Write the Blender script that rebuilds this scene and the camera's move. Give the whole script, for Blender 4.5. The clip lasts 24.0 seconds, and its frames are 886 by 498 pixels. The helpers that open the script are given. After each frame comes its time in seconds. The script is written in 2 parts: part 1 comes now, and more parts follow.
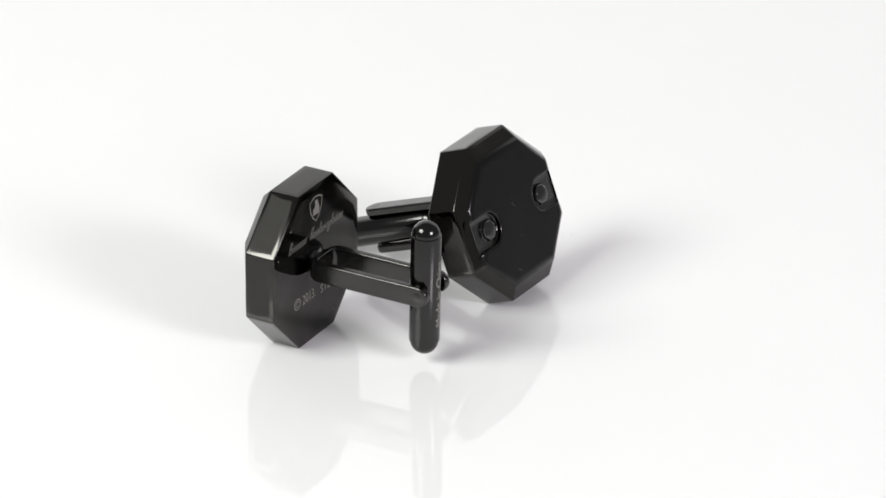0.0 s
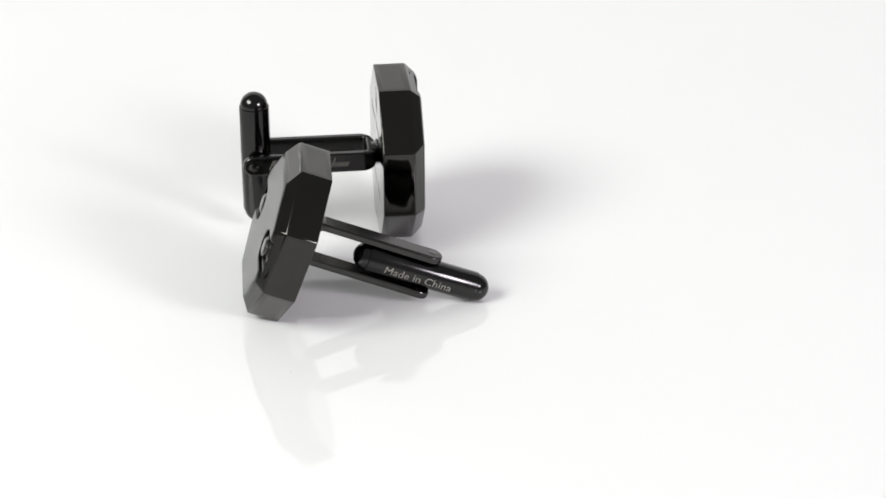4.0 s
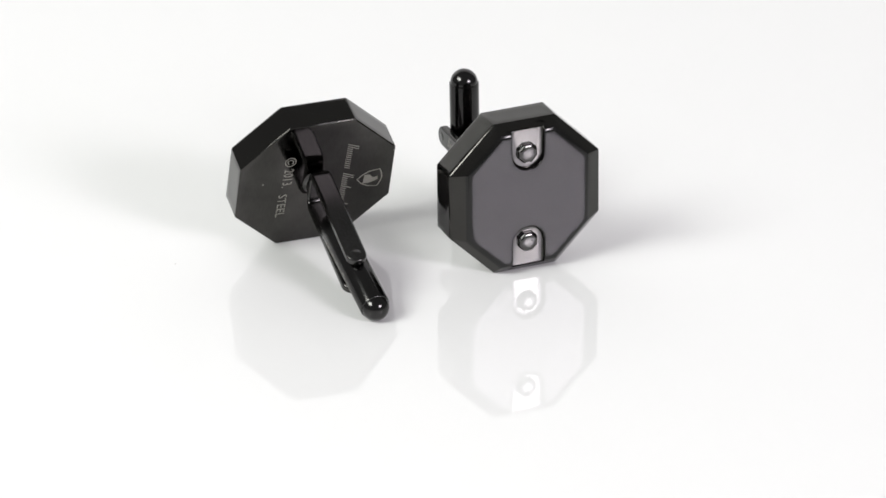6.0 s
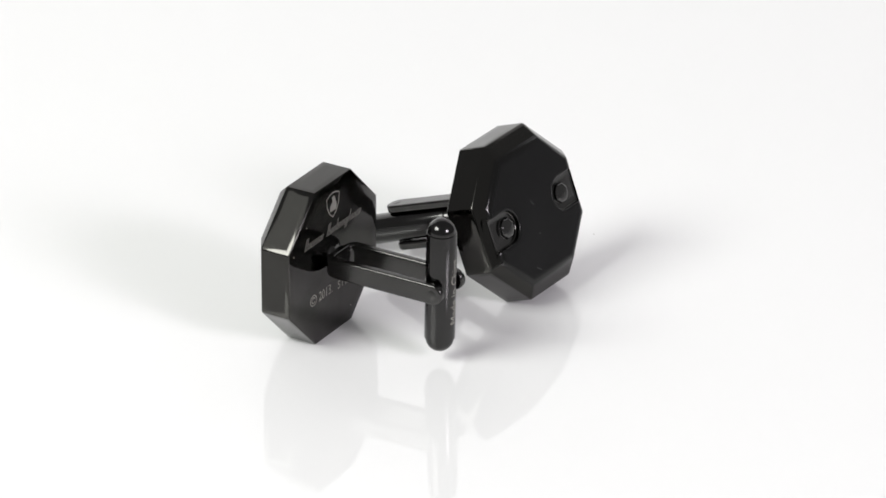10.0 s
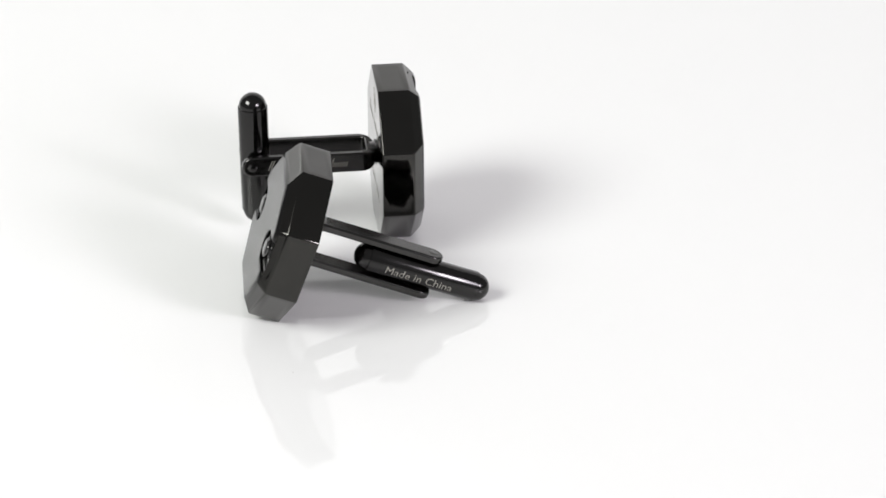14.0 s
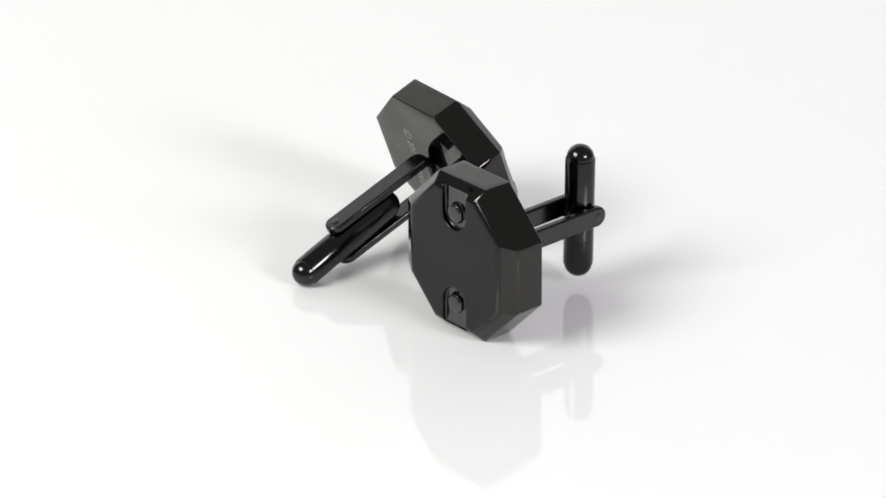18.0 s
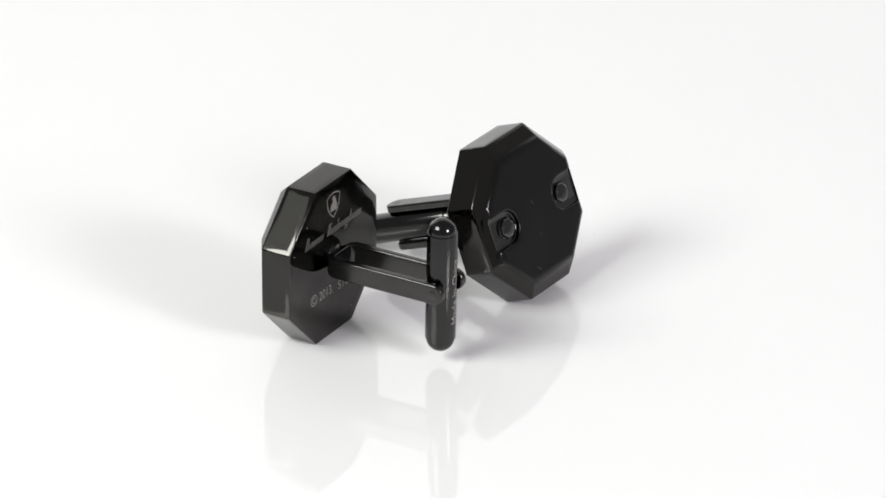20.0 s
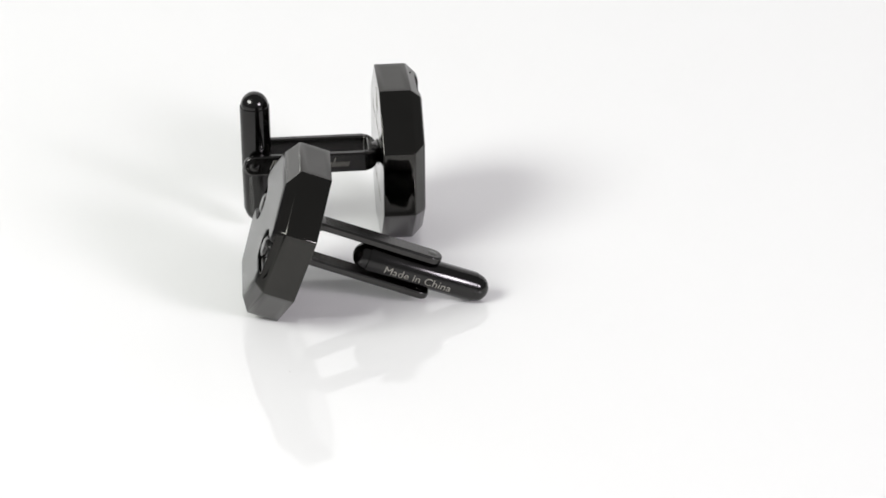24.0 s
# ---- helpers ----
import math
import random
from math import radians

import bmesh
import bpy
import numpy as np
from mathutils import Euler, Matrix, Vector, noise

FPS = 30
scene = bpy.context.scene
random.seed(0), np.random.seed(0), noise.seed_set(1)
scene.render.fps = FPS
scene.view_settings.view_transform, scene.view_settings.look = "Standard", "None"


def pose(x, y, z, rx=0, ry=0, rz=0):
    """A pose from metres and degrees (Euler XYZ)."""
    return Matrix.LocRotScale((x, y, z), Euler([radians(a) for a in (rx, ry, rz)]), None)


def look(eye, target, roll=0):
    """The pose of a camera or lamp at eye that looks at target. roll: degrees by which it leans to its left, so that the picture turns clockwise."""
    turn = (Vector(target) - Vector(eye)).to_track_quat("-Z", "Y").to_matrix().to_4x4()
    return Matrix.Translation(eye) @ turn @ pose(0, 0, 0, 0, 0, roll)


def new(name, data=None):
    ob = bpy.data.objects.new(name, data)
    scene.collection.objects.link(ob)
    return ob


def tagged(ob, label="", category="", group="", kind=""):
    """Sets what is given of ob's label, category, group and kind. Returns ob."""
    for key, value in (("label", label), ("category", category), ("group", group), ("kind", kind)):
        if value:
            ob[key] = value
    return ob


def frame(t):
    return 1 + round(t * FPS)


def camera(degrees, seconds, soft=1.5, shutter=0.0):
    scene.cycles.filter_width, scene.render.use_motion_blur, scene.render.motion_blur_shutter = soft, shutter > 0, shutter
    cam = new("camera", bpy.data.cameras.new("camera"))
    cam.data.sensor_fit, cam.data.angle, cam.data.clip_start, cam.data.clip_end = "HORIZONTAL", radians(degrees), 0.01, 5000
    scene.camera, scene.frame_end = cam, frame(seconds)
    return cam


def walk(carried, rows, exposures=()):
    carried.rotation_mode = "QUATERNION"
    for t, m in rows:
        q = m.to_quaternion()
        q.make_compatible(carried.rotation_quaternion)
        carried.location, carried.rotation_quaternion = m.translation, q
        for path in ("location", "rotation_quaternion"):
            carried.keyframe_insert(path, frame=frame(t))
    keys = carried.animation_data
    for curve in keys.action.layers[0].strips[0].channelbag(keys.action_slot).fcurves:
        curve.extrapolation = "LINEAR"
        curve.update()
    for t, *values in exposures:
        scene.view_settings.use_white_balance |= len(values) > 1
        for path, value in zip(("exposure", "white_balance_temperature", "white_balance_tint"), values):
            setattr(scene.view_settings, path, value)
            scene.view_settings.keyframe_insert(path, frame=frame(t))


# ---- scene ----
# All lengths of the small metal parts are written in millimetres and brought to metres when a mesh is made.
MM = 0.001

# ---- camera: a long lens on a stand, nudged once while the first second runs ----
cam = camera(8.0, 24.0, soft=1.6)
EYE = (0.00582, -0.69914, 0.34567)


def stand(yaw=0.0, tilt=0.0):
    return pose(*EYE, 63.969 + tilt, 0, yaw) @ pose(0, 0, 0, 0, 0, -0.25)


walk(cam, [
    (0.0, stand(-0.199, 0.026)),
    (0.25, stand(-0.122, 0.010)),
    (0.5, stand(-0.055, 0.001)),
    (1.0, stand(-0.003, -0.004)),
    (1.5, stand(0, 0)),
    (13.0, stand(0, 0)),
    (24.0, stand(0, 0)),
])

# ---- light: two studio lamps before the white sweep, in a dim room ----
world = bpy.data.worlds.new("studio")
world.use_nodes = True
scene.world = world
world.node_tree.nodes["Background"].inputs["Color"].default_value = (0.5, 0.5, 0.5, 1)
world.node_tree.nodes["Background"].inputs["Strength"].default_value = 0.49


def softbox(name, azimuth, elevation, distance, size, watts, color, shape="RECTANGLE"):
    a, e = radians(azimuth), radians(elevation)
    eye = Vector((math.cos(a) * math.cos(e), math.sin(a) * math.cos(e), math.sin(e))) * distance
    data = bpy.data.lights.new(name, "AREA")
    data.shape, data.size, data.size_y = shape, *size
    data.energy, data.color = watts, color
    lamp = new(name, data)
    lamp.matrix_world = look(eye, (0, 0, 0.01))
    return lamp


# on either side a bright reflector behind a dimmer diffuser
softbox("wide_lamp", -147, 39.8, 0.94, (0.56, 0.37), 7.2, (0.978, 1.0, 0.962), "ELLIPSE")
softbox("wide_diffuser", -149, 42, 0.95, (0.60, 0.46), 0.8, (0.978, 1.0, 0.962))
softbox("reflector_lamp", -44.5, 25.5, 0.95, (0.13, 0.15), 1.7, (1.0, 0.935, 0.96))
softbox("reflector_diffuser", -44.5, 24, 1.02, (0.37, 0.27), 4.25, (0.945, 0.89, 1.0))


# ---- materials ----
def material(name):
    m = bpy.data.materials.new(name)
    m.use_nodes = True
    return m, m.node_tree.nodes, m.node_tree.links, m.node_tree.nodes["Principled BSDF"]


def node(nodes, kind, **values):
    n = nodes.new(kind)
    for key, value in values.items():
        n.inputs[key].default_value = value
    return n


def coords(nodes, links, scale):
    tex = nodes.new("ShaderNodeTexCoord")
    mapping = nodes.new("ShaderNodeMapping")
    mapping.inputs["Scale"].default_value = scale
    links.new(tex.outputs["Object"], mapping.inputs["Vector"])
    return mapping.outputs["Vector"]


def ramp(nodes, links, source, low, high, a, b):
    r = nodes.new("ShaderNodeMapRange")
    r.inputs["From Min"].default_value, r.inputs["From Max"].default_value = low, high
    r.inputs["To Min"].default_value, r.inputs["To Max"].default_value = a, b
    links.new(source, r.inputs["Value"])
    return r.outputs["Result"]


def black_steel(name, tone, rough, grain, bump, smudge=0.06, streak=0.03, mottle=0.0, wave=0.0, cloudy=0.12):
    """Black-plated steel: dark mirror, fine drawn grain along one way, faint smudges."""
    m, nodes, links, bsdf = material(name)
    bsdf.inputs["Metallic"].default_value = 1.0
    fine = node(nodes, "ShaderNodeTexNoise", Scale=1.0, Detail=3.0, Roughness=0.6)
    links.new(coords(nodes, links, grain), fine.inputs["Vector"])
    cloud = node(nodes, "ShaderNodeTexNoise", Scale=260.0, Detail=4.0, Roughness=0.55)
    links.new(coords(nodes, links, (1, 1, 1)), cloud.inputs["Vector"])
    mix = nodes.new("ShaderNodeMix")
    mix.data_type = "RGBA"
    mix.inputs["A"].default_value = (*[c * (1 - cloudy) for c in tone], 1)
    mix.inputs["B"].default_value = (*[c * (1 + cloudy) for c in tone], 1)
    links.new(cloud.outputs["Fac"], mix.inputs["Factor"])
    worn = nodes.new("ShaderNodeMix")
    worn.data_type = "RGBA"
    worn.blend_type = "MULTIPLY"
    worn.inputs["Factor"].default_value = mottle
    links.new(mix.outputs["Result"], worn.inputs["A"])
    links.new(ramp(nodes, links, fine.outputs["Fac"], 0.25, 0.6, 0.0, 1.0), worn.inputs["B"])
    links.new(worn.outputs["Result"], bsdf.inputs["Base Color"])
    add = nodes.new("ShaderNodeMath")
    add.operation = "ADD"
    links.new(ramp(nodes, links, cloud.outputs["Fac"], 0.35, 0.7, rough, rough + smudge), add.inputs[0])
    links.new(ramp(nodes, links, fine.outputs["Fac"], 0.3, 0.7, 0.0, streak), add.inputs[1])
    links.new(add.outputs[0], bsdf.inputs["Roughness"])
    bumps = node(nodes, "ShaderNodeBump", Strength=bump, Distance=0.00002)
    links.new(fine.outputs["Fac"], bumps.inputs["Height"])
    if wave:
        # hand-polished faces are never quite flat
        swell = node(nodes, "ShaderNodeTexNoise", Scale=85.0, Detail=1.0, Roughness=0.3)
        links.new(coords(nodes, links, (1, 1, 1)), swell.inputs["Vector"])
        waves = node(nodes, "ShaderNodeBump", Strength=1.0, Distance=wave)
        links.new(swell.outputs["Fac"], waves.inputs["Height"])
        links.new(waves.outputs["Normal"], bumps.inputs["Normal"])
    links.new(bumps.outputs["Normal"], bsdf.inputs["Normal"])
    return m


HEAD = black_steel("black_plated_steel", (0.055, 0.0535, 0.0505), 0.045, (3000, 3000, 3000), 0.03, 0.03, wave=0.0002)
BRUSHED = black_steel("brushed_black_steel", (0.0392, 0.0384, 0.0395), 0.21, (150, 120, 1100), 0.0, 0.02, 0.006)
BACK = black_steel("scuffed_black_steel", (0.073, 0.0695, 0.067), 0.035, (3600, 800, 6500), 0.03, 0.04, 0.05, 0.14, wave=0.00016, cloudy=0.3)
SEAT = black_steel("bare_slot_steel", (0.105, 0.102, 0.101), 0.07, (900, 3000, 3000), 0.05, 0.05, wave=0.0008)
EDGE = black_steel("worn_edge_steel", (0.043, 0.0425, 0.042), 0.15, (3000, 3000, 3000), 0.03, 0.02)
SCRATCH = black_steel("bare_scratch", (0.16, 0.16, 0.16), 0.35, (3000, 3000, 3000), 0.1)
TOGGLE = black_steel("polished_black_steel", (0.050, 0.049, 0.0485), 0.1, (4000, 4000, 600), 0.12)
STEM = black_steel("black_stem_steel", (0.066, 0.0645, 0.063), 0.15, (500, 4000, 4000), 0.2)
RIVET = black_steel("rivet_steel", (0.10, 0.098, 0.097), 0.08, (3000, 3000, 3000), 0.2)


def engraved(name, tone):
    m, nodes, links, bsdf = material(name)
    speck = node(nodes, "ShaderNodeTexNoise", Scale=9000.0, Detail=2.0)
    links.new(coords(nodes, links, (1, 1, 1)), speck.inputs["Vector"])
    mix = nodes.new("ShaderNodeMix")
    mix.data_type = "RGBA"
    mix.inputs["A"].default_value = (*[c * 0.6 for c in tone], 1)
    mix.inputs["B"].default_value = (*tone, 1)
    links.new(speck.outputs["Fac"], mix.inputs["Factor"])
    links.new(mix.outputs["Result"], bsdf.inputs["Base Color"])
    bsdf.inputs["Roughness"].default_value = 0.5
    bsdf.inputs["Metallic"].default_value = 0.7
    return m


MARK = engraved("laser_engraving", (0.42, 0.405, 0.365))


def acrylic(name, tone, rough):
    m, nodes, links, bsdf = material(name)
    cloud = node(nodes, "ShaderNodeTexNoise", Scale=18.0, Detail=5.0, Roughness=0.6)
    links.new(coords(nodes, links, (1, 1, 1)), cloud.inputs["Vector"])
    mix = nodes.new("ShaderNodeMix")
    mix.data_type = "RGBA"
    mix.inputs["A"].default_value = (*[c * 0.985 for c in tone], 1)
    mix.inputs["B"].default_value = (*tone, 1)
    links.new(cloud.outputs["Fac"], mix.inputs["Factor"])
    links.new(mix.outputs["Result"], bsdf.inputs["Base Color"])
    links.new(ramp(nodes, links, cloud.outputs["Fac"], 0.3, 0.7, rough, rough + 0.02), bsdf.inputs["Roughness"])
    bsdf.inputs["IOR"].default_value = 1.49
    return m


ACRYLIC = acrylic("white_acrylic", (0.86, 0.86, 0.855), 0.03)


def paint(name, tone, rough):
    m, nodes, links, bsdf = material(name)
    cloud = node(nodes, "ShaderNodeTexNoise", Scale=6.0, Detail=6.0)
    links.new(coords(nodes, links, (1, 1, 1)), cloud.inputs["Vector"])
    mix = nodes.new("ShaderNodeMix")
    mix.data_type = "RGBA"
    mix.inputs["A"].default_value = (*[c * 0.85 for c in tone], 1)
    mix.inputs["B"].default_value = (*tone, 1)
    links.new(cloud.outputs["Fac"], mix.inputs["Factor"])
    links.new(mix.outputs["Result"], bsdf.inputs["Base Color"])
    bsdf.inputs["Roughness"].default_value = rough
    return m


DUST = paint("dust", (0.55, 0.54, 0.52), 0.9)


# ---- mesh helpers ----
def part(name, bm, mat, parent=None, label="", scale=MM):
    """One bmesh as one mesh object, under a thing or a part."""
    bmesh.ops.scale(bm, vec=(scale,) * 3, verts=bm.verts)
    me = bpy.data.meshes.new(name)
    bm.to_mesh(me)
    bm.free()
    me.materials.append(mat)
    if "roll" in me.attributes:
        me.normals_split_custom_set([d.vector[:] for d in me.attributes["roll"].data])
        me.attributes.remove(me.attributes["roll"])
    ob = new(name, me)
    if parent:
        ob.parent = parent
    return tagged(ob, label)


def smooth(bm, degrees=28):
    """Rounded over small angles, crisp over large ones."""
    for f in bm.faces:
        f.smooth = True
    for e in bm.edges:
        e.smooth = len(e.link_faces) == 2 and e.calc_face_angle(0) < radians(degrees)
    return bm


def level(bm, least):
    """Large faces flat, the small ones of the rounded edges smooth."""
    smooth(bm, 60)
    for f in bm.faces:
        f.smooth = f.calc_area() < least
    return bm


def prism(outline, depth, bm=None):
    """A closed outline of (x, y, z) points, drawn out by the vector depth."""
    bm = bm or bmesh.new()
    low = [bm.verts.new(p) for p in outline]
    high = [bm.verts.new(Vector(p) + Vector(depth)) for p in outline]
    n = len(outline)
    bm.faces.new(low)
    bm.faces.new(high[::-1])
    for i in range(n):
        bm.faces.new((low[i], high[i], high[(i + 1) % n], low[(i + 1) % n]))
    bmesh.ops.recalc_face_normals(bm, faces=bm.faces)
    return bm


def rounded(bm, width, segments=2, least=25):
    edges = [e for e in bm.edges if len(e.link_faces) == 2 and e.calc_face_angle(0) > radians(least)]
    bmesh.ops.bevel(bm, geom=edges, offset=width, segments=segments, profile=0.5, affect="EDGES", clamp_overlap=True)
    return level(bm, 0.9 * width * max((e.calc_length() for e in bm.edges), default=1))


def turned(profile, axis="X", steps=40):
    """A body of revolution from (along, radius) pairs; a radius of 0 closes it."""
    bm = bmesh.new()
    rings = []
    for along, radius in profile:
        ring = []
        for i in range(1 if radius == 0 else steps):
            a = 2 * math.pi * i / steps
            u, v = radius * math.cos(a), radius * math.sin(a)
            ring.append(bm.verts.new({"X": (along, u, v), "Y": (u, along, v), "Z": (u, v, along)}[axis]))
        rings.append(ring)
    for a, b in zip(rings, rings[1:]):
        for i in range(steps):
            j = (i + 1) % steps
            quad = [a[i % len(a)], a[j % len(a)], b[j % len(b)], b[i % len(b)]]
            corners = list(dict.fromkeys(quad))
            if len(corners) > 2:
                bm.faces.new(corners)
    bmesh.ops.recalc_face_normals(bm, faces=bm.faces)
    return smooth(bm)


def as_mesh(ob):
    """The mesh of an object with its modifiers, as a bmesh; the object is taken away."""
    deps = bpy.context.evaluated_depsgraph_get()
    me = bpy.data.meshes.new_from_object(ob.evaluated_get(deps))
    bm = bmesh.new()
    bm.from_mesh(me)
    bpy.data.objects.remove(ob)
    bpy.data.meshes.remove(me)
    return bm


# ---- the place: sweep of white acrylic, turntable plate ----
def sheet(name, profile, half, mat, thick=0.003):
    """A strip that follows (y, z) pairs along its upper side, with thickness."""
    under = []
    for i, p in enumerate(profile):
        a, b = Vector(profile[max(i - 1, 0)]), Vector(profile[min(i + 1, len(profile) - 1)])
        t = (b - a).normalized()
        under.append((p[0] + t.y * thick, p[1] - t.x * thick))
    outline = [(-half, y, z) for y, z in list(profile) + under[::-1]]
    return part(name, smooth(prism(outline, (2 * half, 0, 0))), mat, scale=1)


sweep = [(-0.42, -0.0045), (0.18, -0.0045)]
sweep += [(0.18 + 0.12 * math.sin(radians(a)), -0.0045 + 0.12 * (1 - math.cos(radians(a)))) for a in range(6, 85, 6)]
sweep += [(0.345, 0.50)]
tagged(sheet("backdrop", sweep, 0.42, ACRYLIC), "seamless white glossy acrylic sweep curving up behind", "backdrop", kind="structure")

plate = part("turntable_plate", turned([(-0.004, 0), (-0.004, 0.126), (-0.0036, 0.1264), (-0.0004, 0.1264), (0, 0.126), (0, 0)], "Z", 128), ACRYLIC, scale=1)
tagged(plate, "round glossy white acrylic turntable plate, slowly turning", "turntable")


# ---- the cufflinks ----
# A cufflink's own space: +x out of the face of its head, z along the line of the two rivets, the head's back in x = 0.
ACROSS, SIDE, DEPTH = 20.0, 3.92, 1.43
SLOT, RIVET_AT, SUNK = 2.1, 6.0, 0.8
TOGGLE_R, TOGGLE_HALF, PIVOT, PIN = 1.86, 6.98, -15.07, -15.55
GIRTH = [-0.01, -0.044, -0.076, -0.044] * 2


def octagon(insets):
    """Corners of an octagon whose eight sides stand ACROSS / 2 less an inset from the middle."""
    corners = []
    for k in range(8):
        a, b = radians(45 * k), radians(45 * (k + 1))
        da, db = ACROSS / 2 - insets[k], ACROSS / 2 - insets[(k + 1) % 8]
        det = math.cos(a) * math.sin(b) - math.sin(a) * math.cos(b)
        corners.append(((da * math.sin(b) - db * math.sin(a)) / det, (math.cos(a) * db - math.cos(b) * da) / det))
    return corners


def head_mesh():
    bm = bmesh.new()
    inset = [2.13, 1.31, 1.25, 1.31] * 2
    rings = [[bm.verts.new((x, y, z)) for y, z in octagon(cut)]
             for x, cut in ((0, GIRTH), (SIDE, GIRTH), (SIDE + DEPTH, inset))]
    bm.faces.new(rings[0][::-1])
    bm.faces.new(rings[2])
    for a, b in zip(rings, rings[1:]):
        for i in range(8):
            j = (i + 1) % 8
            bm.faces.new((a[i], a[j], b[j], b[i]))
    bmesh.ops.recalc_face_normals(bm, faces=bm.faces)
    soft = [e for e in bm.edges if all(v.co.x > SIDE + 1.0 for v in e.verts)]
    bmesh.ops.bevel(bm, geom=soft, offset=0.44, segments=8, profile=0.5, affect="EDGES")
    sharp = [e for e in bm.edges if e.calc_face_angle(0) > radians(24)]
    bmesh.ops.bevel(bm, geom=sharp, offset=0.13, segments=2, profile=0.5, affect="EDGES")
    body = part("raw_head", bm, HEAD, scale=1)
    for s in (1, -1):
        outline = [(SIDE + SUNK, SLOT * math.cos(radians(a)), s * (RIVET_AT - SLOT * math.sin(radians(a)))) for a in range(0, 181, 10)]
        outline += [(SIDE + SUNK, -SLOT * 1.02, s * 12), (SIDE + SUNK, SLOT * 1.02, s * 12)]
        cutter = prism(outline, (3, 0, 0))
        tool = part("raw_cutter", cutter, HEAD, scale=1)
        mod = body.modifiers.new("slot", "BOOLEAN")
        mod.operation, mod.solver, mod.object = "DIFFERENCE", "EXACT", tool
    tools = [m.object for m in body.modifiers]
    bm = as_mesh(body)
    for tool in tools:
        bpy.data.objects.remove(tool)
    bmesh.ops.remove_doubles(bm, verts=bm.verts, dist=0.004)
    grooves = [e for e in bm.edges if len(e.link_faces) == 2 and e.calc_face_angle(0) > radians(40) and not e.is_convex
               and all(abs(v.co.x - SIDE - SUNK) < 0.02 for v in e.verts)]
    bmesh.ops.bevel(bm, geom=grooves, offset=0.2, segments=4, profile=0.5, affect="EDGES", clamp_overlap=True)
    lips = [e for e in bm.edges if len(e.link_faces) == 2 and e.calc_face_angle(0) > radians(35) and e.is_convex
            and all(v.co.x > SIDE + 0.2 for v in e.verts)]
    bmesh.ops.bevel(bm, geom=lips, offset=0.36, segments=5, profile=0.5, affect="EDGES", clamp_overlap=True)
    level(bm, 1.2)
    polished(bm, [f for f in bm.faces if f.calc_area() > 20 and f.normal.x < 0.1], 1.1, 5.5)
    polished(bm, [f for f in bm.faces if f.calc_area() > 2.5 and 0.3 < f.normal.x < 0.95], 0.45, 4)
    polished(bm, [f for f in bm.faces if f.calc_area() > 60 and f.normal.x > 0.99], 0.32, 4)
    polished(bm, [f for f in bm.faces if f.calc_area() > 8 and f.normal.x > 0.99 and abs(f.calc_center_median().x - SIDE - SUNK) < 0.05], 0.8, -6)
    for f in bm.faces:
        if f.normal.x > 0.99 and f.calc_center_median().x > SIDE + DEPTH - 0.05:
            f.material_index = 1
        elif f.normal.x < -0.99:
            f.material_index = 2
        elif f.normal.x > 0.99 and abs(f.calc_center_median().x - SIDE - SUNK) < 0.05:
            f.material_index = 4
        elif f.calc_center_median().x > SIDE + SUNK + 0.3 and f.calc_area() < 1.2:
            f.material_index = 3
    return bm


def polished(bm, faces, band, degrees):
    """Hand polishing rolls the rim of a flat face over a little, or dishes it: a band whose normals lean outwards or inwards."""
    roll = bm.loops.layers.float_vector.get("roll") or bm.loops.layers.float_vector.new("roll")
    rims = bmesh.ops.inset_individual(bm, faces=faces, thickness=band)["faces"]
    inner = {v for f in faces for v in f.verts}
    for f in faces:
        f.smooth = True
        for loop in f.loops:
            loop[roll] = f.normal
    for f in rims:
        f.smooth = True
        for loop in f.loops:
            n = f.normal.copy()
            if loop.vert not in inner:
                near = min((v for v in f.verts if v in inner), key=lambda v: (v.co - loop.vert.co).length)
                n = (n + (loop.vert.co - near.co) / band * math.tan(radians(degrees))).normalized()
            loop[roll] = n


def rivet_mesh():
    base = SIDE + SUNK - 0.04
    top = base + 0.7
    bm = turned([(base, 0), (base, 1.42), (base + 0.06, 1.42), (base + 0.1, 1.33), (top - 0.3, 1.31), (top - 0.2, 1.26), (top - 0.1, 1.16), (top - 0.03, 1.02), (top, 0.84), (top + 0.018, 0.55), (top + 0.028, 0.28), (top + 0.03, 0)], "X", 8)
    bmesh.ops.rotate(bm, cent=(0, 0, 0), matrix=Matrix.Rotation(radians(22.5), 3, "X"), verts=bm.verts)
    rounded(bm, 0.03, 2, 10)
    for f in bm.faces:
        f.smooth = f.smooth or f.normal.x > 0.95
    return bm


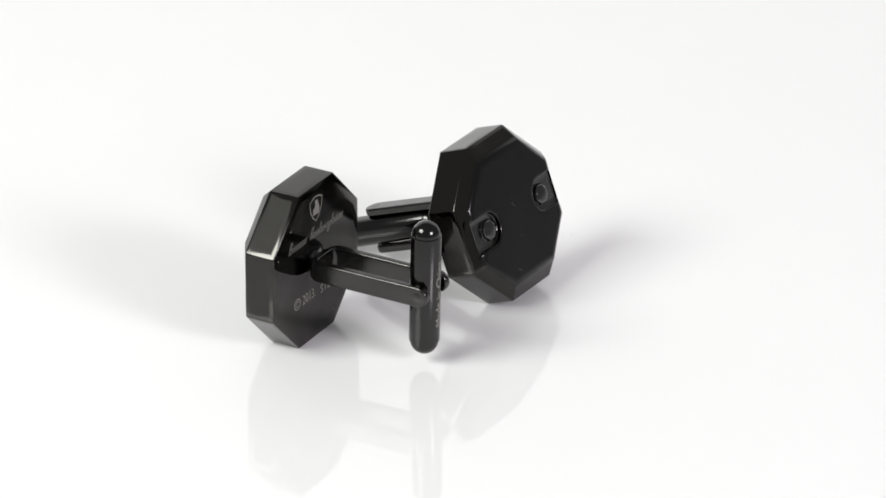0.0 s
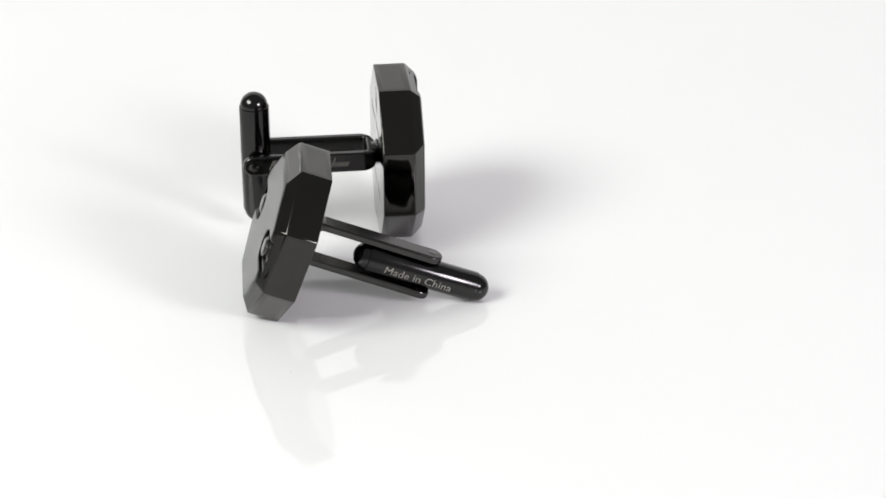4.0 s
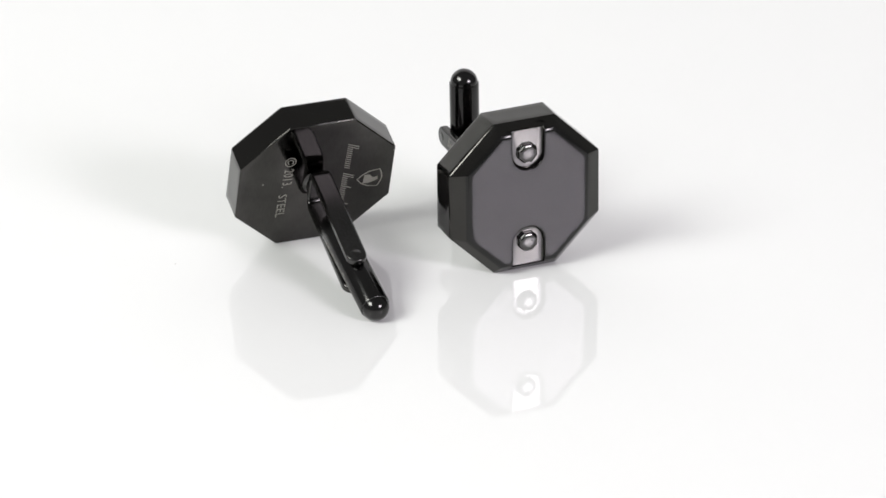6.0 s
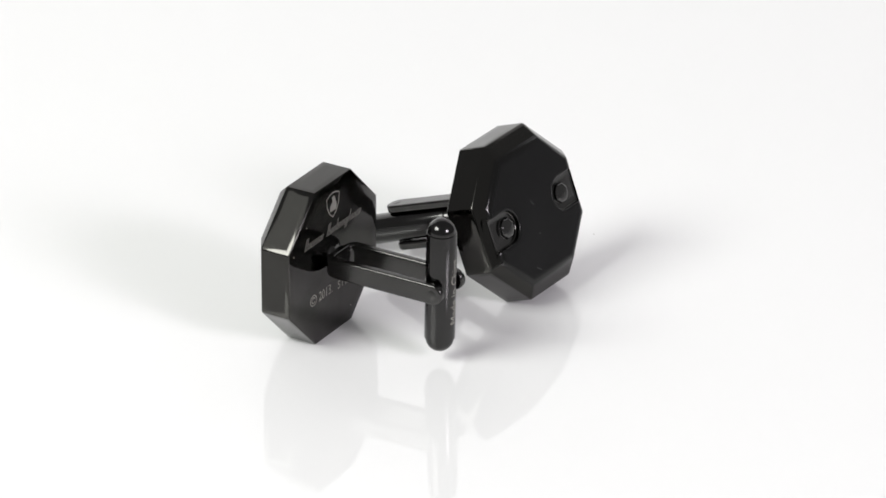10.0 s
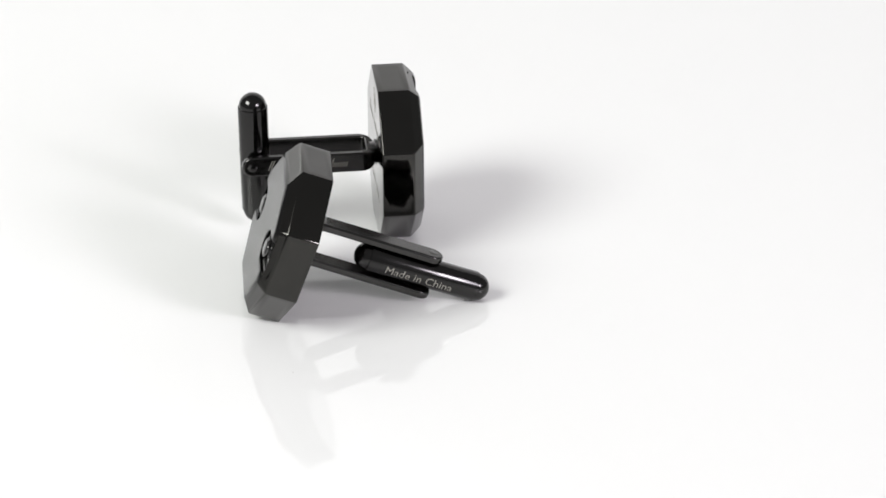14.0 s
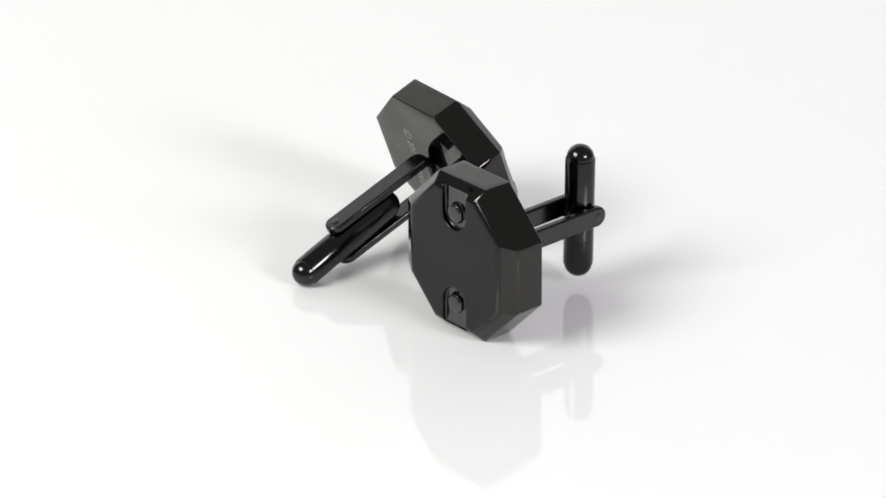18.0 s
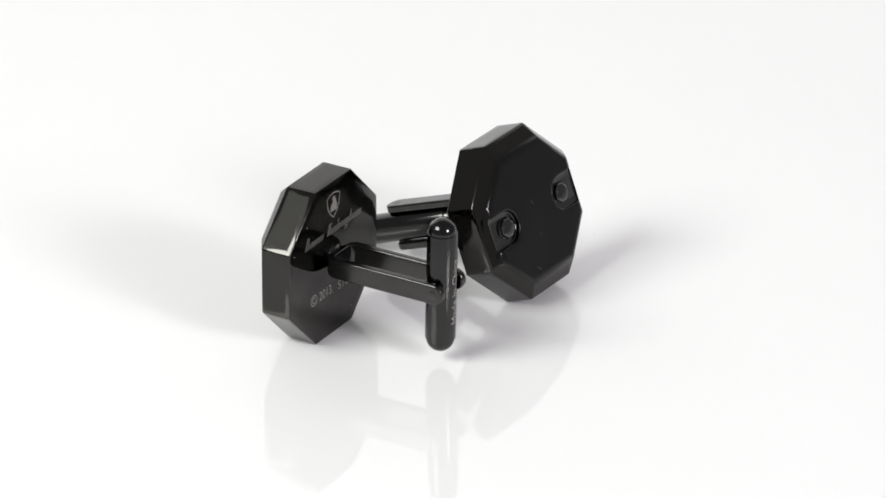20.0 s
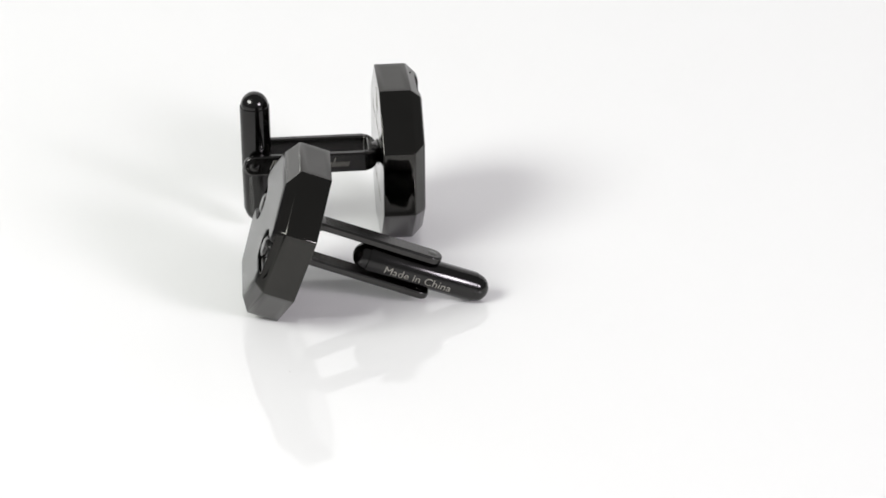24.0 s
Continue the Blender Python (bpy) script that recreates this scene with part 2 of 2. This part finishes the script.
def bracket_mesh():
    """A flat strip bent into a U: two rails with round ends, joined by a round-shouldered cross piece next to the head."""
    wide, thick, tall = 5.9, 1.0, 2.6
    start, web, end = -0.18, 1.15, PIN
    half, outside, inside = wide / 2, 1.6, 0.5

    def line(x, y, r):
        """One side of the strip, from one rail's end round to the other's."""
        bend = [(x - r + r * math.cos(radians(a)), y - r + r * math.sin(radians(a))) for a in range(0, 91, 10)]
        return [(end, -y)] + [(px, -py) for px, py in bend[::-1]] + bend + [(end, y)]

    bm = bmesh.new()
    sides = line(start, half, outside), line(start - web, half - thick, inside)
    a, b, c, d = [[bm.verts.new((x, y, h)) for x, y in side] for side in sides for h in (-tall / 2, tall / 2)]
    for p, q in ((a, b), (b, d), (d, c), (c, a)):
        for i in range(len(a) - 1):
            bm.faces.new((p[i], p[i + 1], q[i + 1], q[i]))
    for i in (0, -1):
        bm.faces.new((a[i], b[i], d[i], c[i]))
    bmesh.ops.recalc_face_normals(bm, faces=bm.faces)
    # the strip narrows to a rounded nose where it meets the head
    for v in bm.verts:
        v.co.z *= 0.6 + 0.4 * math.sqrt(1 - min(1.0, max(0.0, (v.co.x - start + 2.3) / 2.3)) ** 2)
    soft = [e for e in bm.edges if e.calc_face_angle(0) > radians(40) and any(v.co.x > end + 0.01 for v in e.verts)]
    bmesh.ops.bevel(bm, geom=soft, offset=0.26, segments=4, profile=0.5, affect="EDGES", clamp_overlap=True)
    level(bm, 2)
    # round ends of the rails
    rim = [(0.26 - 0.26 * math.cos(radians(a)), tall / 2 - 0.26 + 0.26 * math.sin(radians(a))) for a in range(0, 91, 18)]
    for s in (1, -1):
        eye = turned([(0, 0)] + rim + [(thick - q, r) for q, r in rim[::-1]] + [(thick, 0)], "Y", 32)
        for f in eye.faces:
            f.smooth = abs(f.normal.y) < 0.999
        bmesh.ops.translate(eye, vec=(end, (half - thick) if s > 0 else -half, 0), verts=eye.verts)
        bmesh.ops.bisect_plane(eye, geom=eye.verts[:] + eye.edges[:] + eye.faces[:], plane_co=(end + 0.001, 0, 0), plane_no=(1, 0, 0), clear_outer=True)
        joined(bm, eye)
    return bm


def foot_mesh():
    """A low oval weld with a waist between the stem's end and the head's back."""
    bm = turned([(0.0, 0), (0.0, 1.0), (-0.1, 0.88), (-0.24, 0.79), (-0.45, 0.74), (-0.7, 0.72), (-0.7, 0)], "X", 40)
    for v in bm.verts:
        v.co.y *= 1.95
        v.co.z *= 1.65
    return bm


def toggle_mesh():
    """A round bar along z with a step and a dome at either end."""
    r = TOGGLE_R
    top = [(TOGGLE_HALF - 0.1, r), (TOGGLE_HALF, r - 0.03), (TOGGLE_HALF + 0.05, r - 0.14)]
    top += [(TOGGLE_HALF + 0.05 + (r - 0.14) * math.sin(radians(a)), (r - 0.14) * math.cos(radians(a))) for a in range(10, 90, 10)]
    top += [(TOGGLE_HALF + 0.05 + r - 0.14, 0)]
    return turned([(-z, q) for z, q in top[::-1]] + top, "Z", 48)


def lettering(text, size, bend=0):
    """Letters in the xy plane, middle at the origin; bend: wrapped round a bar of that radius that lies along x."""
    curve = bpy.data.curves.new("letters", "FONT")
    curve.body, curve.size, curve.align_x, curve.align_y = text, size, "CENTER", "CENTER"
    curve.resolution_u = 3
    ob = new("letters", curve)
    bm = as_mesh(ob)
    bpy.data.curves.remove(curve)
    if bend:
        bmesh.ops.triangulate(bm, faces=bm.faces)
        for _ in range(3):
            long = [e for e in bm.edges if abs(e.verts[0].co.y - e.verts[1].co.y) > 0.2]
            if long:
                bmesh.ops.subdivide_edges(bm, edges=long, cuts=1)
                bmesh.ops.triangulate(bm, faces=bm.faces)
        for v in bm.verts:
            a = v.co.y / bend
            v.co = (v.co.x, bend * math.sin(a), bend * math.cos(a) - bend)
    return bm


def fitted(bm, across, height):
    """Letters brought to span from across[0] to across[1] (counted along -x, as read) and the given heights."""
    xs, ys = [v.co.x for v in bm.verts], [v.co.y for v in bm.verts]
    for v in bm.verts:
        v.co.x = -across[0] + (v.co.x - min(xs)) / (max(xs) - min(xs)) * (across[0] - across[1])
        v.co.y = height[0] + (v.co.y - min(ys)) / (max(ys) - min(ys)) * (height[1] - height[0])
    return bm


def joined(bm, other):
    me = bpy.data.meshes.new("more")
    other.to_mesh(me)
    other.free()
    bm.from_mesh(me)
    bpy.data.meshes.remove(me)
    return bm


def placed(bm, origin, right, up):
    """Lay a drawing in the xy plane on a surface: its x along right, its y along up."""
    right, up = Vector(right).normalized(), Vector(up).normalized()
    m = Matrix((right, up, right.cross(up))).transposed().to_4x4()
    m.translation = origin
    bm.transform(m)
    return bm


def ring_mesh(points, width):
    """A closed band of even width along a flat outline."""
    bm = bmesh.new()
    n = len(points)
    outer = [bm.verts.new((x, y, 0)) for x, y in points]
    inner = []
    for i in range(n):
        p, a, b = Vector(points[i]), Vector(points[i - 1]), Vector(points[(i + 1) % n])
        t = ((p - a).normalized() + (b - p).normalized()).normalized()
        q = p + Vector((-t.y, t.x)) * width
        inner.append(bm.verts.new((q.x, q.y, 0)))
    for i in range(n):
        j = (i + 1) % n
        bm.faces.new((outer[i], outer[j], inner[j], inner[i]))
    return bm


SHIELD = [(0, -1.75), (0.8, -1.1), (1.35, -0.15), (1.52, 1.15), (0.8, 1.5), (0, 1.65), (-0.8, 1.5), (-1.52, 1.15), (-1.35, -0.15), (-0.8, -1.1)]


def bars(words, height, pitch):
    """Two words of plain slanted bars that stand for writing: tall (T), low (x), raised (b) or hanging (g)."""
    bm = bmesh.new()
    letters = " ".join(words)
    x = -pitch * len(letters) / 2
    for c in letters:
        if c != " ":
            low, high = {"T": (0.0, 1.0), "x": (0.0, 0.5), "b": (0.0, 0.95), "g": (-0.35, 0.5)}[c]
            for i in range(2):
                thick, at = 0.19 * pitch, x + pitch * (i + 0.3) / 2
                y0, y1 = (low - 0.35) * height, ((high if i == 0 or c == "T" else 0.5) - 0.35) * height
                corners = ((at + 0.42 * y0, y0, 0), (at + thick + 0.42 * y0, y0, 0), (at + thick + 0.42 * y1, y1, 0), (at + 0.42 * y1, y1, 0))
                bm.faces.new([bm.verts.new(q) for q in corners])
        x += pitch
    return bm


NAME = ("Txxxxx", "Txxbxxgbxxx")


def cufflink(label, turn, along, lift_z=0.1, sag=0.0, skew=(0.0, 0.0, 0.0), roll=0.0):
    """One cufflink with its toggle turned by that many degrees from crosswise (0) to in line with the stem (90)."""
    link = new("cufflink")
    tagged(link, label, "cufflink", "pair of cufflinks")
    head = part("head", head_mesh(), HEAD, link, "octagonal black steel head with bevelled rim")
    head.data.materials.append(BRUSHED)
    head.data.materials.append(BACK)
    head.data.materials.append(EDGE)
    head.data.materials.append(SEAT)
    for s in (1, -1):
        bm = rivet_mesh()
        bmesh.ops.translate(bm, vec=(0, 0, s * RIVET_AT), verts=bm.verts)
        part("rivet", bm, RIVET, head, "round black rivet set in a slot")
    lift = -0.012
    side, lean, rise = skew

    def engrave(name, bm, z, note):
        bmesh.ops.rotate(bm, cent=(0, -z, 0), matrix=Matrix.Rotation(radians(lean), 3, "Z"), verts=bm.verts)
        return part(name, placed(bm, (lift, side, z + rise), (0, -1, 0), (0, 0, 1)), MARK, head, note)

    engrave("emblem", ring_mesh(SHIELD, 0.16), 7.0, "engraved plain shield outline")
    core = bmesh.new()
    core.faces.new([core.verts.new((x, y, 0)) for x, y in ((-0.7, -0.8), (0.75, -0.85), (0.8, -0.1), (0.55, 0.55), (0.3, 1.1), (-0.25, 1.0), (-0.1, 0.4), (-0.65, -0.1))])
    engrave("emblem_core", core, 7.0, "engraved patch within the shield")
    engrave("engraved_bars", bars(NAME, 1.5, 0.712), 3.8, "engraved row of pale bars")
    line = fitted(lettering("\u00a9", 1.6), (5.35, 3.8), (-4.72, -3.2))
    line = joined(line, fitted(lettering("2013.", 1.6), (3.35, 0.3), (-4.6, -3.35)))
    line = joined(line, fitted(lettering("STEEL", 1.6), (-0.95, -4.8), (-4.8, -3.7)))
    bmesh.ops.translate(line, vec=(0, 4.3, 0), verts=line.verts)
    engrave("engraved_lettering", line, -4.3, "engraved pale lettering on the back")
    part("foot", foot_mesh(), STEM, link)
    bracket = part("bracket", bracket_mesh(), STEM, link, "u-shaped black steel stem with two rails")
    part("engraved_bars", placed(bars(NAME, 1.25, 0.55), (-8.6, -2.962, 0.0), (1, 0, 0), (0, 0, 1)), MARK, bracket, "engraved row of pale bars")
    for s in (1, -1):
        bm = turned([(s * 1.9, 0), (s * 1.9, 0.6), (s * 2.955, 0.6), (s * 2.965, 0.58), (s * 2.965, 0)], "Y", 24)
        bmesh.ops.translate(bm, vec=(PIN, 0, 0), verts=bm.verts)
        part("pivot_pin", bm, STEM, bracket)
    toggle = part("toggle_bar", toggle_mesh(), TOGGLE, link, "round black steel toggle bar with domed ends")
    toggle.matrix_basis = pose(PIVOT * MM, 0, lift_z * MM, 0, turn, sag)
    words = placed(lettering("Made in China", 1.5, TOGGLE_R), (-TOGGLE_R - 0.015, 0, along), (0, 0, 1), (0, 1, 0))
    bmesh.ops.rotate(words, cent=(0, 0, 0), matrix=Matrix.Rotation(radians(roll), 3, "Z"), verts=words.verts)
    part("toggle_lettering", words, MARK, toggle, "engraved pale lettering along the bar")
    return link


upright = cufflink("black steel octagonal cufflink standing on its edge, toggle crosswise", -1.16, -0.45, 0.1, 1.1)
leaning = cufflink("black steel octagonal cufflink leaning on its toggle in line", -86.75, -0.45, 0.256, 0.54, (-0.58, -2.1, 0.2), 11)


def fleck(parent, name, label, at, reach, width, out, mat):
    """A thin mark on a head: its middle (y, z), its half reach (y, z) and its width, facing along x by the sign of out."""
    (y, z), (dy, dz) = at, reach
    n = Vector((-dz, dy)).normalized() * width / 2
    bm = bmesh.new()
    bm.faces.new([bm.verts.new((out, y + a * dy + b * n.x, z + a * dz + b * n.y)) for a, b in ((-1, 0), (-0.4, -1), (0.5, -0.8), (1, 0), (0.4, 1), (-0.5, 0.8))])
    return part(name, bm, mat, parent, label)


brow = next(o for o in leaning.children if o.name.startswith("head"))
fleck(brow, "dust_fleck", "pale fleck of dust on the back", (0.9, -6.9), (0.08, 0.1), 0.18, -0.014, MARK)
nape = next(o for o in upright.children if o.name.startswith("head"))
for at in ((6.0, 6.3), (8.9, 3.6), (-3.9, -8.1)):
    fleck(nape, "dust_fleck", "pale fleck of dust on the back", at, (0.07, 0.08), 0.13, -0.014, MARK)
for at, reach in (((1.1, 0.35), (-0.45, -0.3)), ((-2.85, 0.6), (-0.18, -0.12)), ((-6.6, 2.75), (-0.4, -0.5))):
    fleck(brow, "scratch", "fine pale scratch on the face", at, reach, 0.055, SIDE + DEPTH + 0.006, SCRATCH)

speck = part("dust_speck", rounded(prism([(0.1, 0.015, 0), (0.035, 0.07, 0), (-0.085, 0.04, 0), (-0.07, -0.04, 0), (0.04, -0.055, 0)], (0, 0, 0.07)), 0.015), DUST)
tagged(speck, "tiny grey speck of dust on the plate", "dust")

# ---- what turns: the plate and all that stands on it ----
# seconds, and degrees by which the plate is off an even 36 degrees a second
DRIFT = [(0, 1.87), (0.5, 2.1), (1, 2.25), (1.5, 0.9), (2, -0.14), (2.5, 0.5), (4.5, 0.9), (5, 1.55), (6, -0.22), (7, 0), (8, -0.16), (9, 2.19),
         (10, 0.52), (11, 1.48), (13.5, 1.8), (14, 1.46), (15, -0.8), (16, -0.89), (17, -0.11), (17.5, 0.5), (19.5, 0.75), (20, 0.73), (21, 0.9),
         (22, 1.45), (23, 0.09), (24, 0.55)]


def angle(t):
    """Degrees by which the plate has turned at t seconds, counted from 7 s."""
    return float(np.interp(t, [a for a, _ in DRIFT], [b for _, b in DRIFT])) - 36 * (t - 7)


def frame_of(origin, x, y, z):
    m = Matrix((x, y, z)).transposed().to_4x4()
    m.translation = origin
    return m


def square(origin, x, z):
    """A pose from a place, the way of its x axis and about that of its z axis."""
    x = Vector(x).normalized()
    y = Vector(z).cross(x).normalized()
    return frame_of(origin, x, y, x.cross(y))


UPRIGHT = square((0.015657, -0.002819, 0.010112), (-0.23317, -0.97243, 0.00423), (-0.00311, 0.0051, 0.99998))
LEANING = square((-0.003095, 0.012688, 0.00938), (0.26535, 0.90072, 0.34393), (0.95906, -0.28318, 0.00168))
SPECK = pose(0.0277 * math.cos(radians(134.5)), 0.0277 * math.sin(radians(134.5)), 0)


def motions():
    times = [i / 10 for i in range(241)]
    for thing, rest in ((plate, Matrix()), (upright, UPRIGHT), (leaning, LEANING), (speck, SPECK)):
        walk(thing, [(t, pose(0, 0, 0, 0, 0, angle(t)) @ rest) for t in times])


motions()
